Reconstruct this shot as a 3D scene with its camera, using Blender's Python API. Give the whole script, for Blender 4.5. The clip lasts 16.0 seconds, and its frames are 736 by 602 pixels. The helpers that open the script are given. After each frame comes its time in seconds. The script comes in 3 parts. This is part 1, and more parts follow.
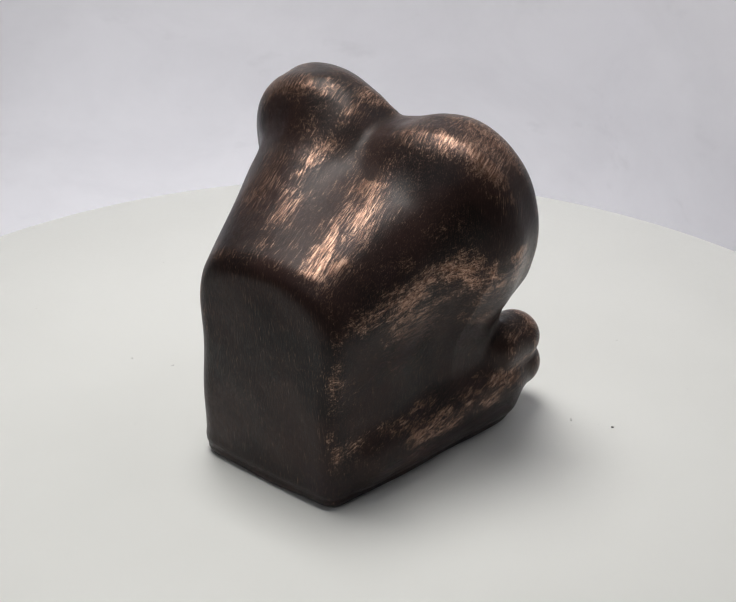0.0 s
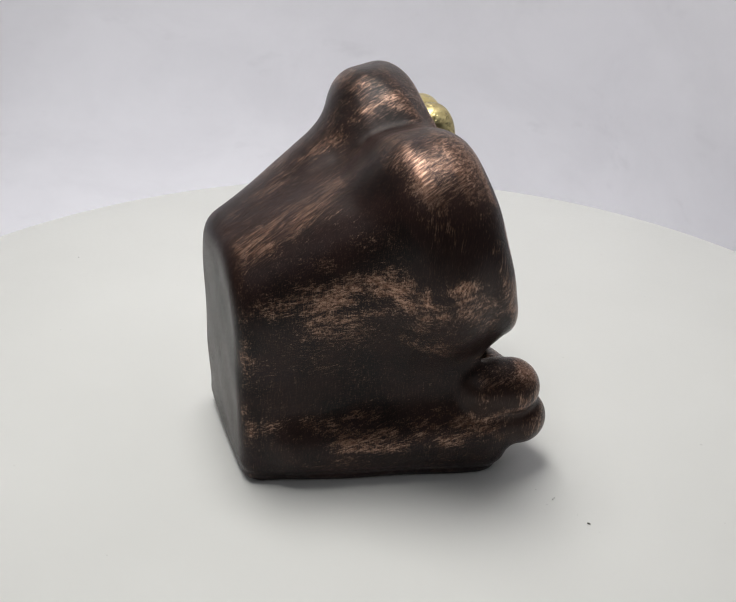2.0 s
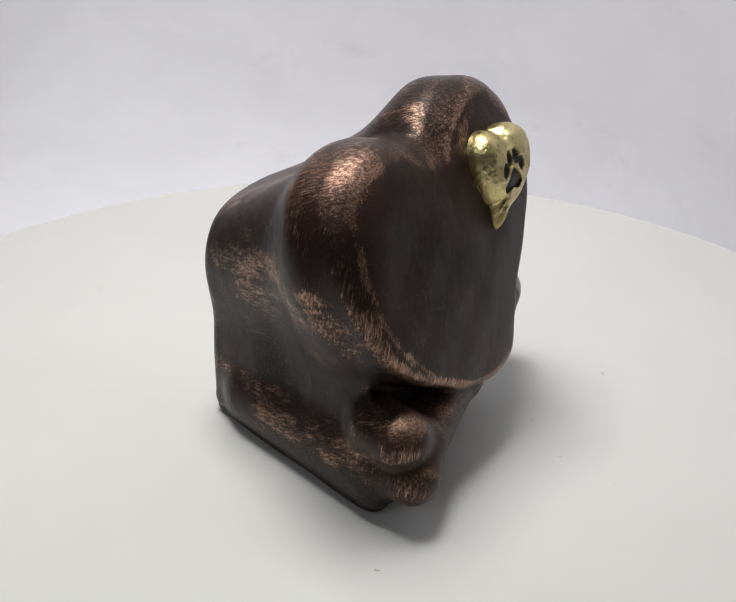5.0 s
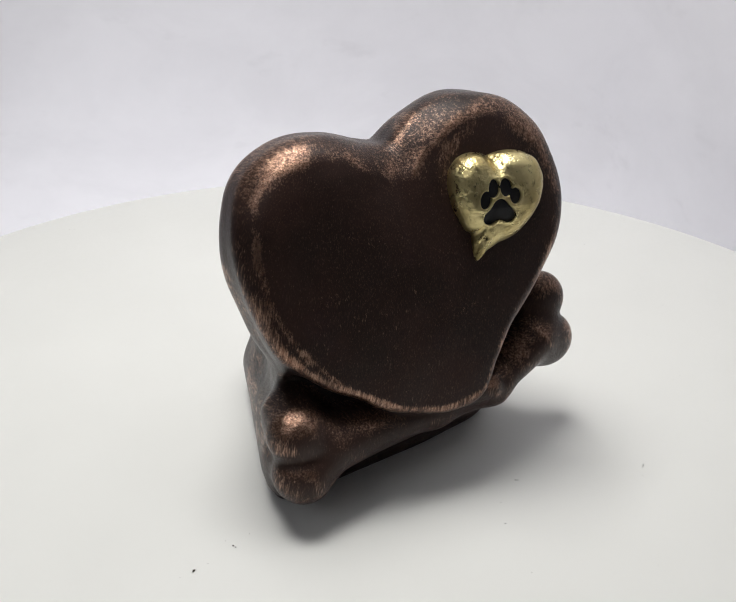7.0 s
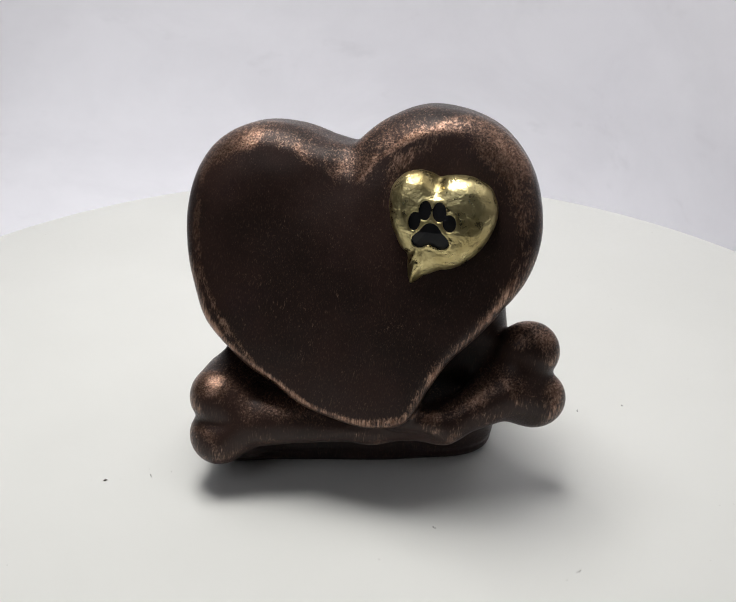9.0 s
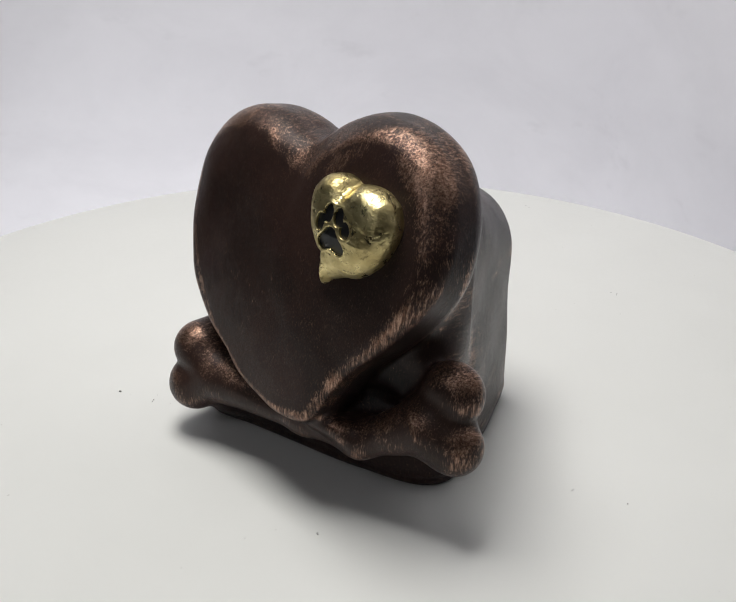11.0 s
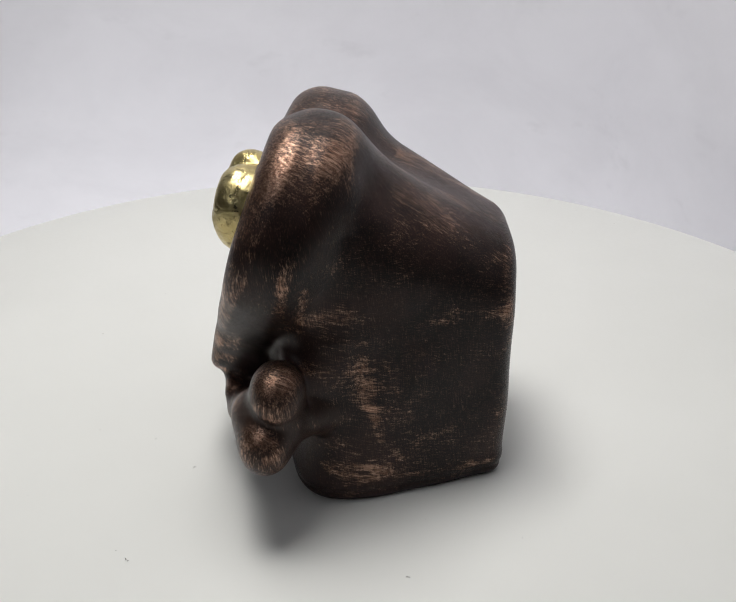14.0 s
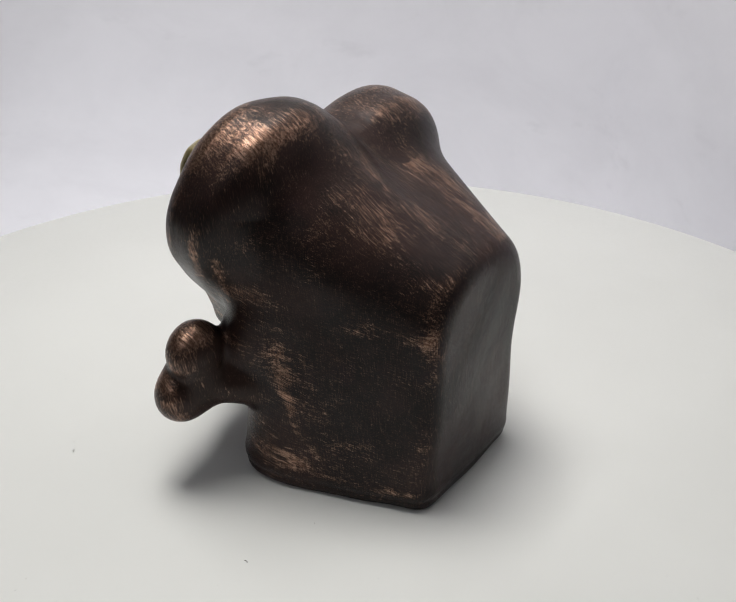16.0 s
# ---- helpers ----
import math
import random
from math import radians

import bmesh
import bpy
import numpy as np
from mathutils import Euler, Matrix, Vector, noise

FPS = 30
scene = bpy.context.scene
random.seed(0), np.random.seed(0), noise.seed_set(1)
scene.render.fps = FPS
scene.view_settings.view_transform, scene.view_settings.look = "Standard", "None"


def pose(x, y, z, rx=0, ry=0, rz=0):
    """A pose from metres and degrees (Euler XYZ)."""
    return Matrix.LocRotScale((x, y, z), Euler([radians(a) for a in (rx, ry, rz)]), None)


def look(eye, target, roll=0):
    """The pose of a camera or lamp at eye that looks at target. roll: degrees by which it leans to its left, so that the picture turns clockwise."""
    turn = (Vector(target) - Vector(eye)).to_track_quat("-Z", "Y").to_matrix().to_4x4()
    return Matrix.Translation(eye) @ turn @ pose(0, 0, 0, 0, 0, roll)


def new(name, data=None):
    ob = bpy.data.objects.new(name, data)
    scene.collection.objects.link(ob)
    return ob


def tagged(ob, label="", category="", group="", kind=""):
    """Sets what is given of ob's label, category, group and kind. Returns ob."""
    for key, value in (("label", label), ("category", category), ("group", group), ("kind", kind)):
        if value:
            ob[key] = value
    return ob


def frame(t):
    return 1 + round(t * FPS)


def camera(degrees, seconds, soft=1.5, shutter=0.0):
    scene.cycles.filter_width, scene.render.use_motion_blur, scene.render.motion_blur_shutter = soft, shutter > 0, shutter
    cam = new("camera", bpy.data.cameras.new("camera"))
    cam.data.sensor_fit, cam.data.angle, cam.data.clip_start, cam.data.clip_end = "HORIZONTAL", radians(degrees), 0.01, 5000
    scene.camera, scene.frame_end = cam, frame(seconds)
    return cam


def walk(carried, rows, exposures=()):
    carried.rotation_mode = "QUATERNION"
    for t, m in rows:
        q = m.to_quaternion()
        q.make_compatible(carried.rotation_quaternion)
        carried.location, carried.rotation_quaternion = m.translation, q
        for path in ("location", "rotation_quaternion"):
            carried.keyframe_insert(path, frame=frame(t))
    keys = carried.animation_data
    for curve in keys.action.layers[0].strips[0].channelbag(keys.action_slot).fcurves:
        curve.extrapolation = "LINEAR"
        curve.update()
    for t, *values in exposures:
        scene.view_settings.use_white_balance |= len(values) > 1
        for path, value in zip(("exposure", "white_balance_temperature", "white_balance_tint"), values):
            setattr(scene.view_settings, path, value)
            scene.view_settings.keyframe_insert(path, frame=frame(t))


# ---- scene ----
UNIT = 0.40  # metres to one unit of the urn's design
FOV = 42.80

# ---- the camera stands still on its tripod
STAND = pose(0.0, -UNIT, 0.2859, 61.452, -0.850, -0.032)
cam = camera(FOV, 16.0, soft=1.25)
# the picture brightens a little while the dark heart faces the lens
walk(cam, [(0.0, STAND), (16.0, STAND)], [(0.0, -0.03), (4.0, -0.05), (6.3, 0.13), (8.2, 0.13), (10.3, 0.05), (12.0, 0.01), (16.0, -0.01)])

# ---- light: a soft lamp over the turntable, added unseen fills, the closed room around
world = bpy.data.worlds.new("world")
scene.world = world
world.use_nodes = True
world.node_tree.nodes["Background"].inputs[0].default_value = (0.9, 0.93, 1.0, 1)
world.node_tree.nodes["Background"].inputs[1].default_value = 0.05


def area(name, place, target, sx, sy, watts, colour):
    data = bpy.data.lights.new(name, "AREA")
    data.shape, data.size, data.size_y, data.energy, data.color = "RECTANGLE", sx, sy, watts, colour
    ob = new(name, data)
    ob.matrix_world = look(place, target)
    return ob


area("overhead_lamp", (-0.14, 0.09, 1.0), (-0.01, 0.0, 0.0), 0.42, 0.42, 8.0, (1.0, 0.985, 0.95))
# added light, unseen below the table top, that brightens the back wall
area("added_wall_fill", (-0.32, 0.10, -0.62), (-0.32, 0.70, 0.0), 0.75, 0.12, 5.15, (0.98, 0.98, 1.0))
# two more added fills, both unseen: one high up, one from front left
area("added_top_fill", (-0.2, -0.3, 2.15), (-0.2, -0.3, 0.0), 1.8, 1.8, 0.6, (0.97, 0.97, 1.0))
area("added_front_fill", (-0.85, -1.1, 1.25), (-0.10, 0.0, 0.05), 0.8, 0.8, 2.4, (0.97, 0.97, 1.0))


# ---- materials
def material(name):
    m = bpy.data.materials.new(name)
    m.use_nodes = True
    return m, m.node_tree.nodes, m.node_tree.links, m.node_tree.nodes["Principled BSDF"]


def noise_tex(nodes, links, vector, scale, detail=4.0, rough=0.55, stretch=None, turn=None, dist=0.0):
    if stretch or turn:
        mp = nodes.new("ShaderNodeMapping")
        mp.vector_type = "TEXTURE"
        mp.inputs["Scale"].default_value = [1 / k for k in (stretch or (1, 1, 1))]
        mp.inputs["Rotation"].default_value = turn or (0, 0, 0)
        links.new(vector, mp.inputs[0])
        vector = mp.outputs[0]
    n = nodes.new("ShaderNodeTexNoise")
    n.inputs["Scale"].default_value, n.inputs["Detail"].default_value = scale, detail
    n.inputs["Roughness"].default_value, n.inputs["Distortion"].default_value = rough, dist
    links.new(vector, n.inputs["Vector"])
    return n.outputs[0]


def ramp(nodes, links, value, lo, hi, a=0.0, b=1.0):
    r = nodes.new("ShaderNodeMapRange")
    r.interpolation_type = "SMOOTHSTEP"
    for i, v in ((1, lo), (2, hi), (3, a), (4, b)):
        r.inputs[i].default_value = v
    links.new(value, r.inputs[0])
    return r.outputs[0]


def calc(nodes, links, op, a, b=None, clamp=False):
    n = nodes.new("ShaderNodeMath")
    n.operation, n.use_clamp = op, clamp
    for i, v in enumerate((a, b)):
        if v is None:
            continue
        if isinstance(v, (int, float)):
            n.inputs[i].default_value = v
        else:
            links.new(v, n.inputs[i])
    return n.outputs[0]


def mix(nodes, links, fac, a, b):
    n = nodes.new("ShaderNodeMix")
    n.data_type = "RGBA"
    for sock, v in ((n.inputs[0], fac), (n.inputs[6], a), (n.inputs[7], b)):
        if isinstance(v, (int, float, tuple)):
            sock.default_value = v
        else:
            links.new(v, sock)
    return n.outputs[2]


def bumped(nodes, links, bsdf, height, strength, distance, before=None):
    b = nodes.new("ShaderNodeBump")
    b.inputs["Strength"].default_value, b.inputs["Distance"].default_value = strength, distance
    links.new(height, b.inputs["Height"])
    if before:
        links.new(before, b.inputs["Normal"])
    links.new(b.outputs[0], bsdf.inputs["Normal"])
    return b.outputs[0]


def bronze_material():
    """Brown-black satin bronze paint, rubbed back to copper in brushed strokes and on edges."""
    m, n, l, p = material("rubbed_bronze")
    tc = n.new("ShaderNodeTexCoord")
    v = tc.outputs["Object"]
    # strokes are not quite straight: bend the space a little
    wob = n.new("ShaderNodeTexNoise")
    wob.inputs["Scale"].default_value, wob.inputs["Detail"].default_value = 30.0, 3.0
    l.new(v, wob.inputs["Vector"])
    off = n.new("ShaderNodeVectorMath")
    off.operation = "MULTIPLY_ADD"
    l.new(wob.outputs["Color"], off.inputs[0])
    off.inputs[1].default_value = (0.005, 0.005, 0.005)
    l.new(v, off.inputs[2])
    v2 = off.outputs[0]
    sep = n.new("ShaderNodeSeparateXYZ")
    l.new(tc.outputs["Normal"], sep.inputs[0])
    back = ramp(n, l, sep.outputs[1], 0.80, 0.96)
    top = ramp(n, l, sep.outputs[2], 0.25, 0.75)

    def painted(name):
        a = n.new("ShaderNodeAttribute")
        a.attribute_name = name
        return a.outputs["Fac"]

    edge, along, rubbed, browned = painted("wear"), painted("brush"), painted("rubbed"), painted("browned")
    flank = calc(n, l, "MULTIPLY", along, calc(n, l, "SUBTRACT", 1.0, back))
    keep = calc(n, l, "SUBTRACT", 1.0, flank)

    def both(a, c):
        return calc(n, l, "ADD", calc(n, l, "MULTIPLY", a, keep), calc(n, l, "MULTIPLY", c, flank))

    def strokes(fine, long, mid, detail):
        """Brush strokes: upright on the heart, along the depth on the flanks, down the slope on the roof."""
        upright = noise_tex(n, l, v2, 1.0, detail, 0.72, (fine, mid, long), (0.1, 0.12, 0))
        level_ = noise_tex(n, l, v2, 1.0, detail, 0.72, (mid, long, fine), (-0.22, 0, 0.1))
        slope_ = noise_tex(n, l, v2, 1.0, detail, 0.72, (fine, long, fine), (-0.50, 0, 0.05))
        sides = calc(n, l, "MULTIPLY", both(upright, level_), calc(n, l, "SUBTRACT", 1.0, top))
        return calc(n, l, "ADD", calc(n, l, "MULTIPLY", slope_, top), sides)

    def add(*terms):
        out = None
        for tex, k in terms:
            w = calc(n, l, "MULTIPLY", tex, k)
            out = w if out is None else calc(n, l, "ADD", out, w)
        return out

    hair = strokes(3000, 190, 2000, 4.0)
    streak = strokes(1000, 70, 760, 6.0)
    cross = noise_tex(n, l, v2, 1.0, 4.0, 0.7, (2200, 2200, 150), (0.1, 0.05, 0))
    patch = noise_tex(n, l, v2, 42.0, 5.0, 0.65, (1.0, 0.6, 1.3), (0.3, 0, 0), 0.5)
    speck = noise_tex(n, l, v, 1300.0, 3.0, 0.7)
    face = ramp(n, l, calc(n, l, "MULTIPLY", sep.outputs[1], -1.0), 0.88, 0.97)
    crown = calc(n, l, "MULTIPLY", top, keep)
    rag = calc(n, l, "MULTIPLY", edge, ramp(n, l, noise_tex(n, l, v, 70.0, 4.0, 0.6), 0.30, 0.62, 0.45, 1.0))
    # the painted masses are dry strokes with gaps
    gaps = noise_tex(n, l, v2, 1.0, 4.0, 0.6, (170, 42, 210), (-0.22, 0, 0.1), 0.3)
    rubbed = calc(n, l, "MULTIPLY", rubbed, ramp(n, l, gaps, 0.36, 0.62, 0.45, 1.20))
    # where copper shows: painted masses and worn edges, broken up by streaks, hair lines and pits
    level = add((hair, 1.28), (streak, 1.25), (cross, 0.97), (speck, 0.50), (patch, 1.25), (rubbed, 0.50), (rag, 0.66), (crown, 0.22), (top, 0.08), (flank, 0.03), (face, -0.06), (back, -0.12))
    scratch = calc(n, l, "MULTIPLY", ramp(n, l, cross, 0.50, 0.72), ramp(n, l, hair, 0.44, 0.66, 0.05, 0.5))
    rub = calc(n, l, "MAXIMUM", ramp(n, l, level, 2.84, 3.40), scratch)
    half = calc(n, l, "MAXIMUM", ramp(n, l, level, 2.58, 3.30, 0.0, 0.7), browned)
    tone = noise_tex(n, l, v, 26.0, 4.0, 0.6)
    dark = mix(n, l, ramp(n, l, tone, 0.38, 0.62), (0.0120, 0.0088, 0.0092, 1), (0.032, 0.0175, 0.0160, 1))
    dark = mix(n, l, ramp(n, l, noise_tex(n, l, v, 38.0, 3.0), 0.56, 0.74, 0.0, 0.5), dark, (0.031, 0.018, 0.023, 1))
    dark = mix(n, l, ramp(n, l, hair, 0.48, 0.70, 0.0, 0.55), dark, (0.060, 0.031, 0.023, 1))
    dark = mix(n, l, half, dark, (0.050, 0.028, 0.021, 1))
    copper = mix(n, l, ramp(n, l, streak, 0.4, 0.65), (0.20, 0.108, 0.074, 1), (0.47, 0.305, 0.225, 1))
    l.new(mix(n, l, rub, dark, copper), p.inputs["Base Color"])
    l.new(ramp(n, l, rub, 0.0, 0.8, 0.08, 0.88), p.inputs["Metallic"])
    l.new(add((hair, 0.18), (speck, 0.10), (ramp(n, l, rub, 0.0, 1.0, 0.18, 0.14), 1.0)), p.inputs["Roughness"])
    p.inputs["IOR"].default_value = 1.31
    low = noise_tex(n, l, v, 70.0, 3.0, 0.5)
    b1 = bumped(n, l, p, low, 0.4, 0.0014)
    bumped(n, l, p, add((hair, 1.0), (speck, 0.6), (cross, 0.7), (streak, 0.6)), 0.6, 0.00017, b1)
    return m


def brass_material():
    m, n, l, p = material("worn_brass")
    v = n.new("ShaderNodeTexCoord").outputs["Object"]
    big = noise_tex(n, l, v, 45.0, 4.0, 0.6)
    fine = noise_tex(n, l, v, 420.0, 3.0, 0.6)
    pit = noise_tex(n, l, v, 160.0, 4.0, 0.7, None, None, 0.5)
    col = mix(n, l, ramp(n, l, big, 0.4, 0.65), (0.50, 0.40, 0.18, 1), (0.78, 0.67, 0.35, 1))
    col = mix(n, l, ramp(n, l, pit, 0.56, 0.70, 0.0, 0.6), col, (0.10, 0.07, 0.03, 1))
    l.new(col, p.inputs["Base Color"])
    p.inputs["Metallic"].default_value = 1.0
    l.new(ramp(n, l, pit, 0.35, 0.65, 0.25, 0.45), p.inputs["Roughness"])
    b1 = bumped(n, l, p, big, 0.4, 0.0014)
    bumped(n, l, p, calc(n, l, "ADD", fine, pit), 0.6, 0.0008, b1)
    return m


def black_enamel():
    m, n, l, p = material("black_enamel")
    v = n.new("ShaderNodeTexCoord").outputs["Object"]
    t = noise_tex(n, l, v, 300.0, 3.0)
    l.new(mix(n, l, t, (0.004, 0.004, 0.006, 1), (0.012, 0.012, 0.016, 1)), p.inputs["Base Color"])
    p.inputs["Roughness"].default_value = 0.38
    bumped(n, l, p, t, 0.3, 0.0004)
    return m


def table_material():
    m, n, l, p = material("white_laminate")
    v = n.new("ShaderNodeTexCoord").outputs["Object"]
    big = noise_tex(n, l, v, 6.0, 3.0)
    fine = noise_tex(n, l, v, 260.0, 3.0, 0.6)
    dots = noise_tex(n, l, v, 330.0, 1.0, 0.4)
    col = mix(n, l, ramp(n, l, big, 0.3, 0.7), (0.77, 0.775, 0.755, 1), (0.80, 0.805, 0.785, 1))
    col = mix(n, l, ramp(n, l, dots, 0.80, 0.84, 0.0, 0.35), col, (0.45, 0.44, 0.42, 1))
    l.new(col, p.inputs["Base Color"])
    l.new(ramp(n, l, fine, 0.3, 0.7, 0.46, 0.56), p.inputs["Roughness"])
    p.inputs["Specular IOR Level"].default_value = 0.35
    bumped(n, l, p, fine, 0.06, 0.0005)
    return m


def wall_material(name, a, b):
    m, n, l, p = material(name)
    v = n.new("ShaderNodeTexCoord").outputs["Object"]
    cloud = noise_tex(n, l, v, 5.0, 5.0, 0.6, (1.0, 1.0, 1.6), None, 0.4)
    fine = noise_tex(n, l, v, 90.0, 4.0, 0.6)
    col = mix(n, l, ramp(n, l, cloud, 0.32, 0.70), a, b)
    smudge = noise_tex(n, l, v, 14.0, 3.0, 0.6, (1.0, 1.0, 2.0))
    col = mix(n, l, ramp(n, l, smudge, 0.60, 0.78, 0.0, 0.17), col, (0.52, 0.51, 0.53, 1))
    l.new(col, p.inputs["Base Color"])
    p.inputs["Roughness"].default_value = 0.85
    bumped(n, l, p, fine, 0.15, 0.001)
    return m


BRONZE, BRASS, ENAMEL = bronze_material(), brass_material(), black_enamel()
TABLE = table_material()
WALL = wall_material("lavender_white_paint", (0.76, 0.75, 0.78, 1), (0.82, 0.81, 0.84, 1))
FLOOR = wall_material("grey_floor_paint", (0.42, 0.41, 0.40, 1), (0.50, 0.49, 0.48, 1))
# dark colour on unseen surfaces stands for an unlit room and cuts bounce
DIM = wall_material("unlit_room_grey", (0.10, 0.10, 0.105, 1), (0.13, 0.13, 0.135, 1))


def plain(name, a, b, rough):
    m, n, l, p = material(name)
    v = n.new("ShaderNodeTexCoord").outputs["Object"]
    t = noise_tex(n, l, v, 900.0, 3.0)
    l.new(mix(n, l, t, a, b), p.inputs["Base Color"])
    p.inputs["Roughness"].default_value = rough
    return m


CRUMB = plain("dark_crumb", (0.02, 0.017, 0.015, 1), (0.09, 0.075, 0.06, 1), 0.8)
METAL = plain("grey_metal", (0.30, 0.30, 0.31, 1), (0.36, 0.36, 0.37, 1), 0.5)


def part(name, bm, mat, parent=None, label="", smooth=True):
    """One bmesh as one mesh object under a thing or a part."""
    me = bpy.data.meshes.new(name)
    bm.to_mesh(me)
    bm.free()
    for f in me.polygons:
        f.use_smooth = smooth
    me.materials.append(mat)
    ob = new(name, me)
    ob.parent = parent
    return tagged(ob, label)


# ---- the room: back wall with a soft inner corner, closed all round
def wall_strip(name, line, z0, z1, thick, label, mat):
    """An upright wall of some thickness along a plan line, its inner face on the line."""
    bm = bmesh.new()
    pts = [Vector((x, y, 0)) for x, y in line]
    outer = []
    for i, p in enumerate(pts):
        a, b = pts[max(i - 1, 0)], pts[min(i + 1, len(pts) - 1)]
        d = (b - a).normalized()
        outer.append(p + Vector((-d.y, d.x, 0)) * thick)
    rings = []
    for p, o in zip(pts, outer):
        rings.append([bm.verts.new((q.x, q.y, z)) for q, z in ((p, z0), (p, z1), (o, z1), (o, z0))])
    for r, s in zip(rings, rings[1:]):
        for k in range(4):
            bm.faces.new((r[k], r[(k + 1) % 4], s[(k + 1) % 4], s[k]))
    bm.faces.new(rings[0][::-1])
    bm.faces.new(rings[-1])
    bmesh.ops.recalc_face_normals(bm, faces=bm.faces)
    return tagged(part(name, bm, mat, None, label), label, "wall", "", "structure")


Z0, Z1 = -0.75, 2.2
CX, CY = (0.146, 0.700)
arc = []
for k in range(13):
    a = radians(90 - 74 * k / 12)
    arc.append((CX - 0.10 + 0.22 * math.cos(a), CY - 0.22 + 0.22 * math.sin(a)))
ex, ey = arc[-1]
corner = (ex + (ey + 2.0) / math.tan(radians(74)), -2.0)
# the walls run anticlockwise seen from above, so that their thickness lies outside
wall_strip("wall_back", [(-1.9, CY), *arc, corner], Z0, Z1, 0.1, "pale lavender-white painted wall with a soft inner corner and faint smudges", WALL)
wall_strip("wall_left", [(-1.9, -2.0), (-1.9, CY)], Z0, Z1, 0.1, "plain unseen side wall, coloured dark as if unlit", DIM)
wall_strip("wall_rear", [corner, (-1.9, -2.0)], Z0, Z1, 0.1, "plain unseen wall behind the tripod, coloured dark as if unlit", DIM)
for nm, z, mat, lab in (("floor", Z0 - 0.1, FLOOR, "plain grey painted floor"), ("ceiling", Z1, DIM, "plain unseen ceiling, coloured dark as if unlit")):
    bm = bmesh.new()
    bmesh.ops.create_cube(bm, size=1.0)
    bmesh.ops.scale(bm, verts=bm.verts, vec=(4.2, 4.6, 0.1))
    bmesh.ops.translate(bm, verts=bm.verts, vec=(0, -0.4, z + 0.05))
    tagged(part(nm, bm, mat, None, lab, False), lab, nm, "", "structure")


# ---- lathed forms
def lathe(profile, seg=160):
    bm = bmesh.new()
    rings = []
    for r, z in profile:
        if r < 1e-6:
            rings.append([bm.verts.new((0, 0, z))])
        else:
            rings.append([bm.verts.new((r * math.cos(2 * math.pi * k / seg), r * math.sin(2 * math.pi * k / seg), z)) for k in range(seg)])
    for a, b in zip(rings, rings[1:]):
        for k in range(seg):
            q = [a[k % len(a)], a[(k + 1) % len(a)], b[(k + 1) % len(b)], b[k % len(b)]]
            q = list(dict.fromkeys(q))
            if len(q) > 2:
                bm.faces.new(q)
    bmesh.ops.recalc_face_normals(bm, faces=bm.faces)
    return bm


def turntable():
    base = tagged(new("turntable"), "round matt white turntable with a few dark crumbs on it", "turntable")
    R = 0.853 * UNIT
    part("top", lathe([(0, 0), (R - 0.004, 0), (R - 0.0012, -0.0012), (R, -0.004), (R, -0.016), (R - 0.002, -0.018), (0, -0.018)]), TABLE, base, "round white laminate disc")
    part("column", lathe([(0, -0.0181), (0.09, -0.0181), (0.07, -0.05), (0.06, -0.70), (0.20, -0.73), (0.20, -0.75), (0, -0.75)], 48), METAL, base, "grey metal column and foot")
    return base


TURNTABLE = turntable()


# ---- the urn: its form is the blend of a leaning heart, a house-shaped body and a bone
def smin(a, b, k):
    h = np.clip(0.5 + 0.5 * (b - a) / k, 0, 1)
    return b + (a - b) * h - k * h * (1 - h)


def smax(a, b, k):
    return -smin(-a, -b, k)


def outline(th, knots):
    """Smooth periodic radius through evenly spaced knots, and its slope."""
    n = len(knots)
    u = (th / (2 * np.pi)) % 1.0 * n
    i = np.floor(u).astype(int)
    f = u - i
    p0, p1, p2, p3 = (knots[(i + k) % n] for k in (-1, 0, 1, 2))
    a, b, c = -0.5 * p0 + 1.5 * p1 - 1.5 * p2 + 0.5 * p3, p0 - 2.5 * p1 + 2 * p2 - 0.5 * p3, 0.5 * (p2 - p0)
    return ((a * f + b) * f + c) * f + p1, ((3 * a * f + 2 * b) * f + c) * n / (2 * np.pi)


SWELL = 0.012


def heart(x, y, z, h, knots):
    """A thick leaning slab with a heart's outline; h: cx, cy, cz, lean, turn, half thickness, front rounding low and high, back rounding."""
    cx, cy, cz, lean, turn, T, rl, rf, rb = h
    X, Y, Z = x - cx, y - cy, z - cz
    X, Y = np.cos(turn) * X + np.sin(turn) * Y, -np.sin(turn) * X + np.cos(turn) * Y
    Y, Z = np.cos(lean) * Y - np.sin(lean) * Z, np.sin(lean) * Y + np.cos(lean) * Z
    rho = np.hypot(X, Z) + 1e-9
    r, s = outline(np.arctan2(Z, X), knots)
    d2 = (rho - r) / np.sqrt(1 + (s / np.maximum(r, 0.03)) ** 2 * np.clip(rho / r, 0, 1))
    R = np.where(Y < 0, rl + (rf - rl) * np.clip((Z + 0.10) / 0.20, 0, 1), rb)
    # the front swells a little towards its middle
    swell = np.where(Y < 0, SWELL * (1 - np.clip(rho / r, 0, 1) ** 2), 0)
    a, b = d2 + R, np.abs(Y) - T - swell + R
    return np.hypot(np.maximum(a, 0), np.maximum(b, 0)) + np.minimum(np.maximum(a, b), 0) - R


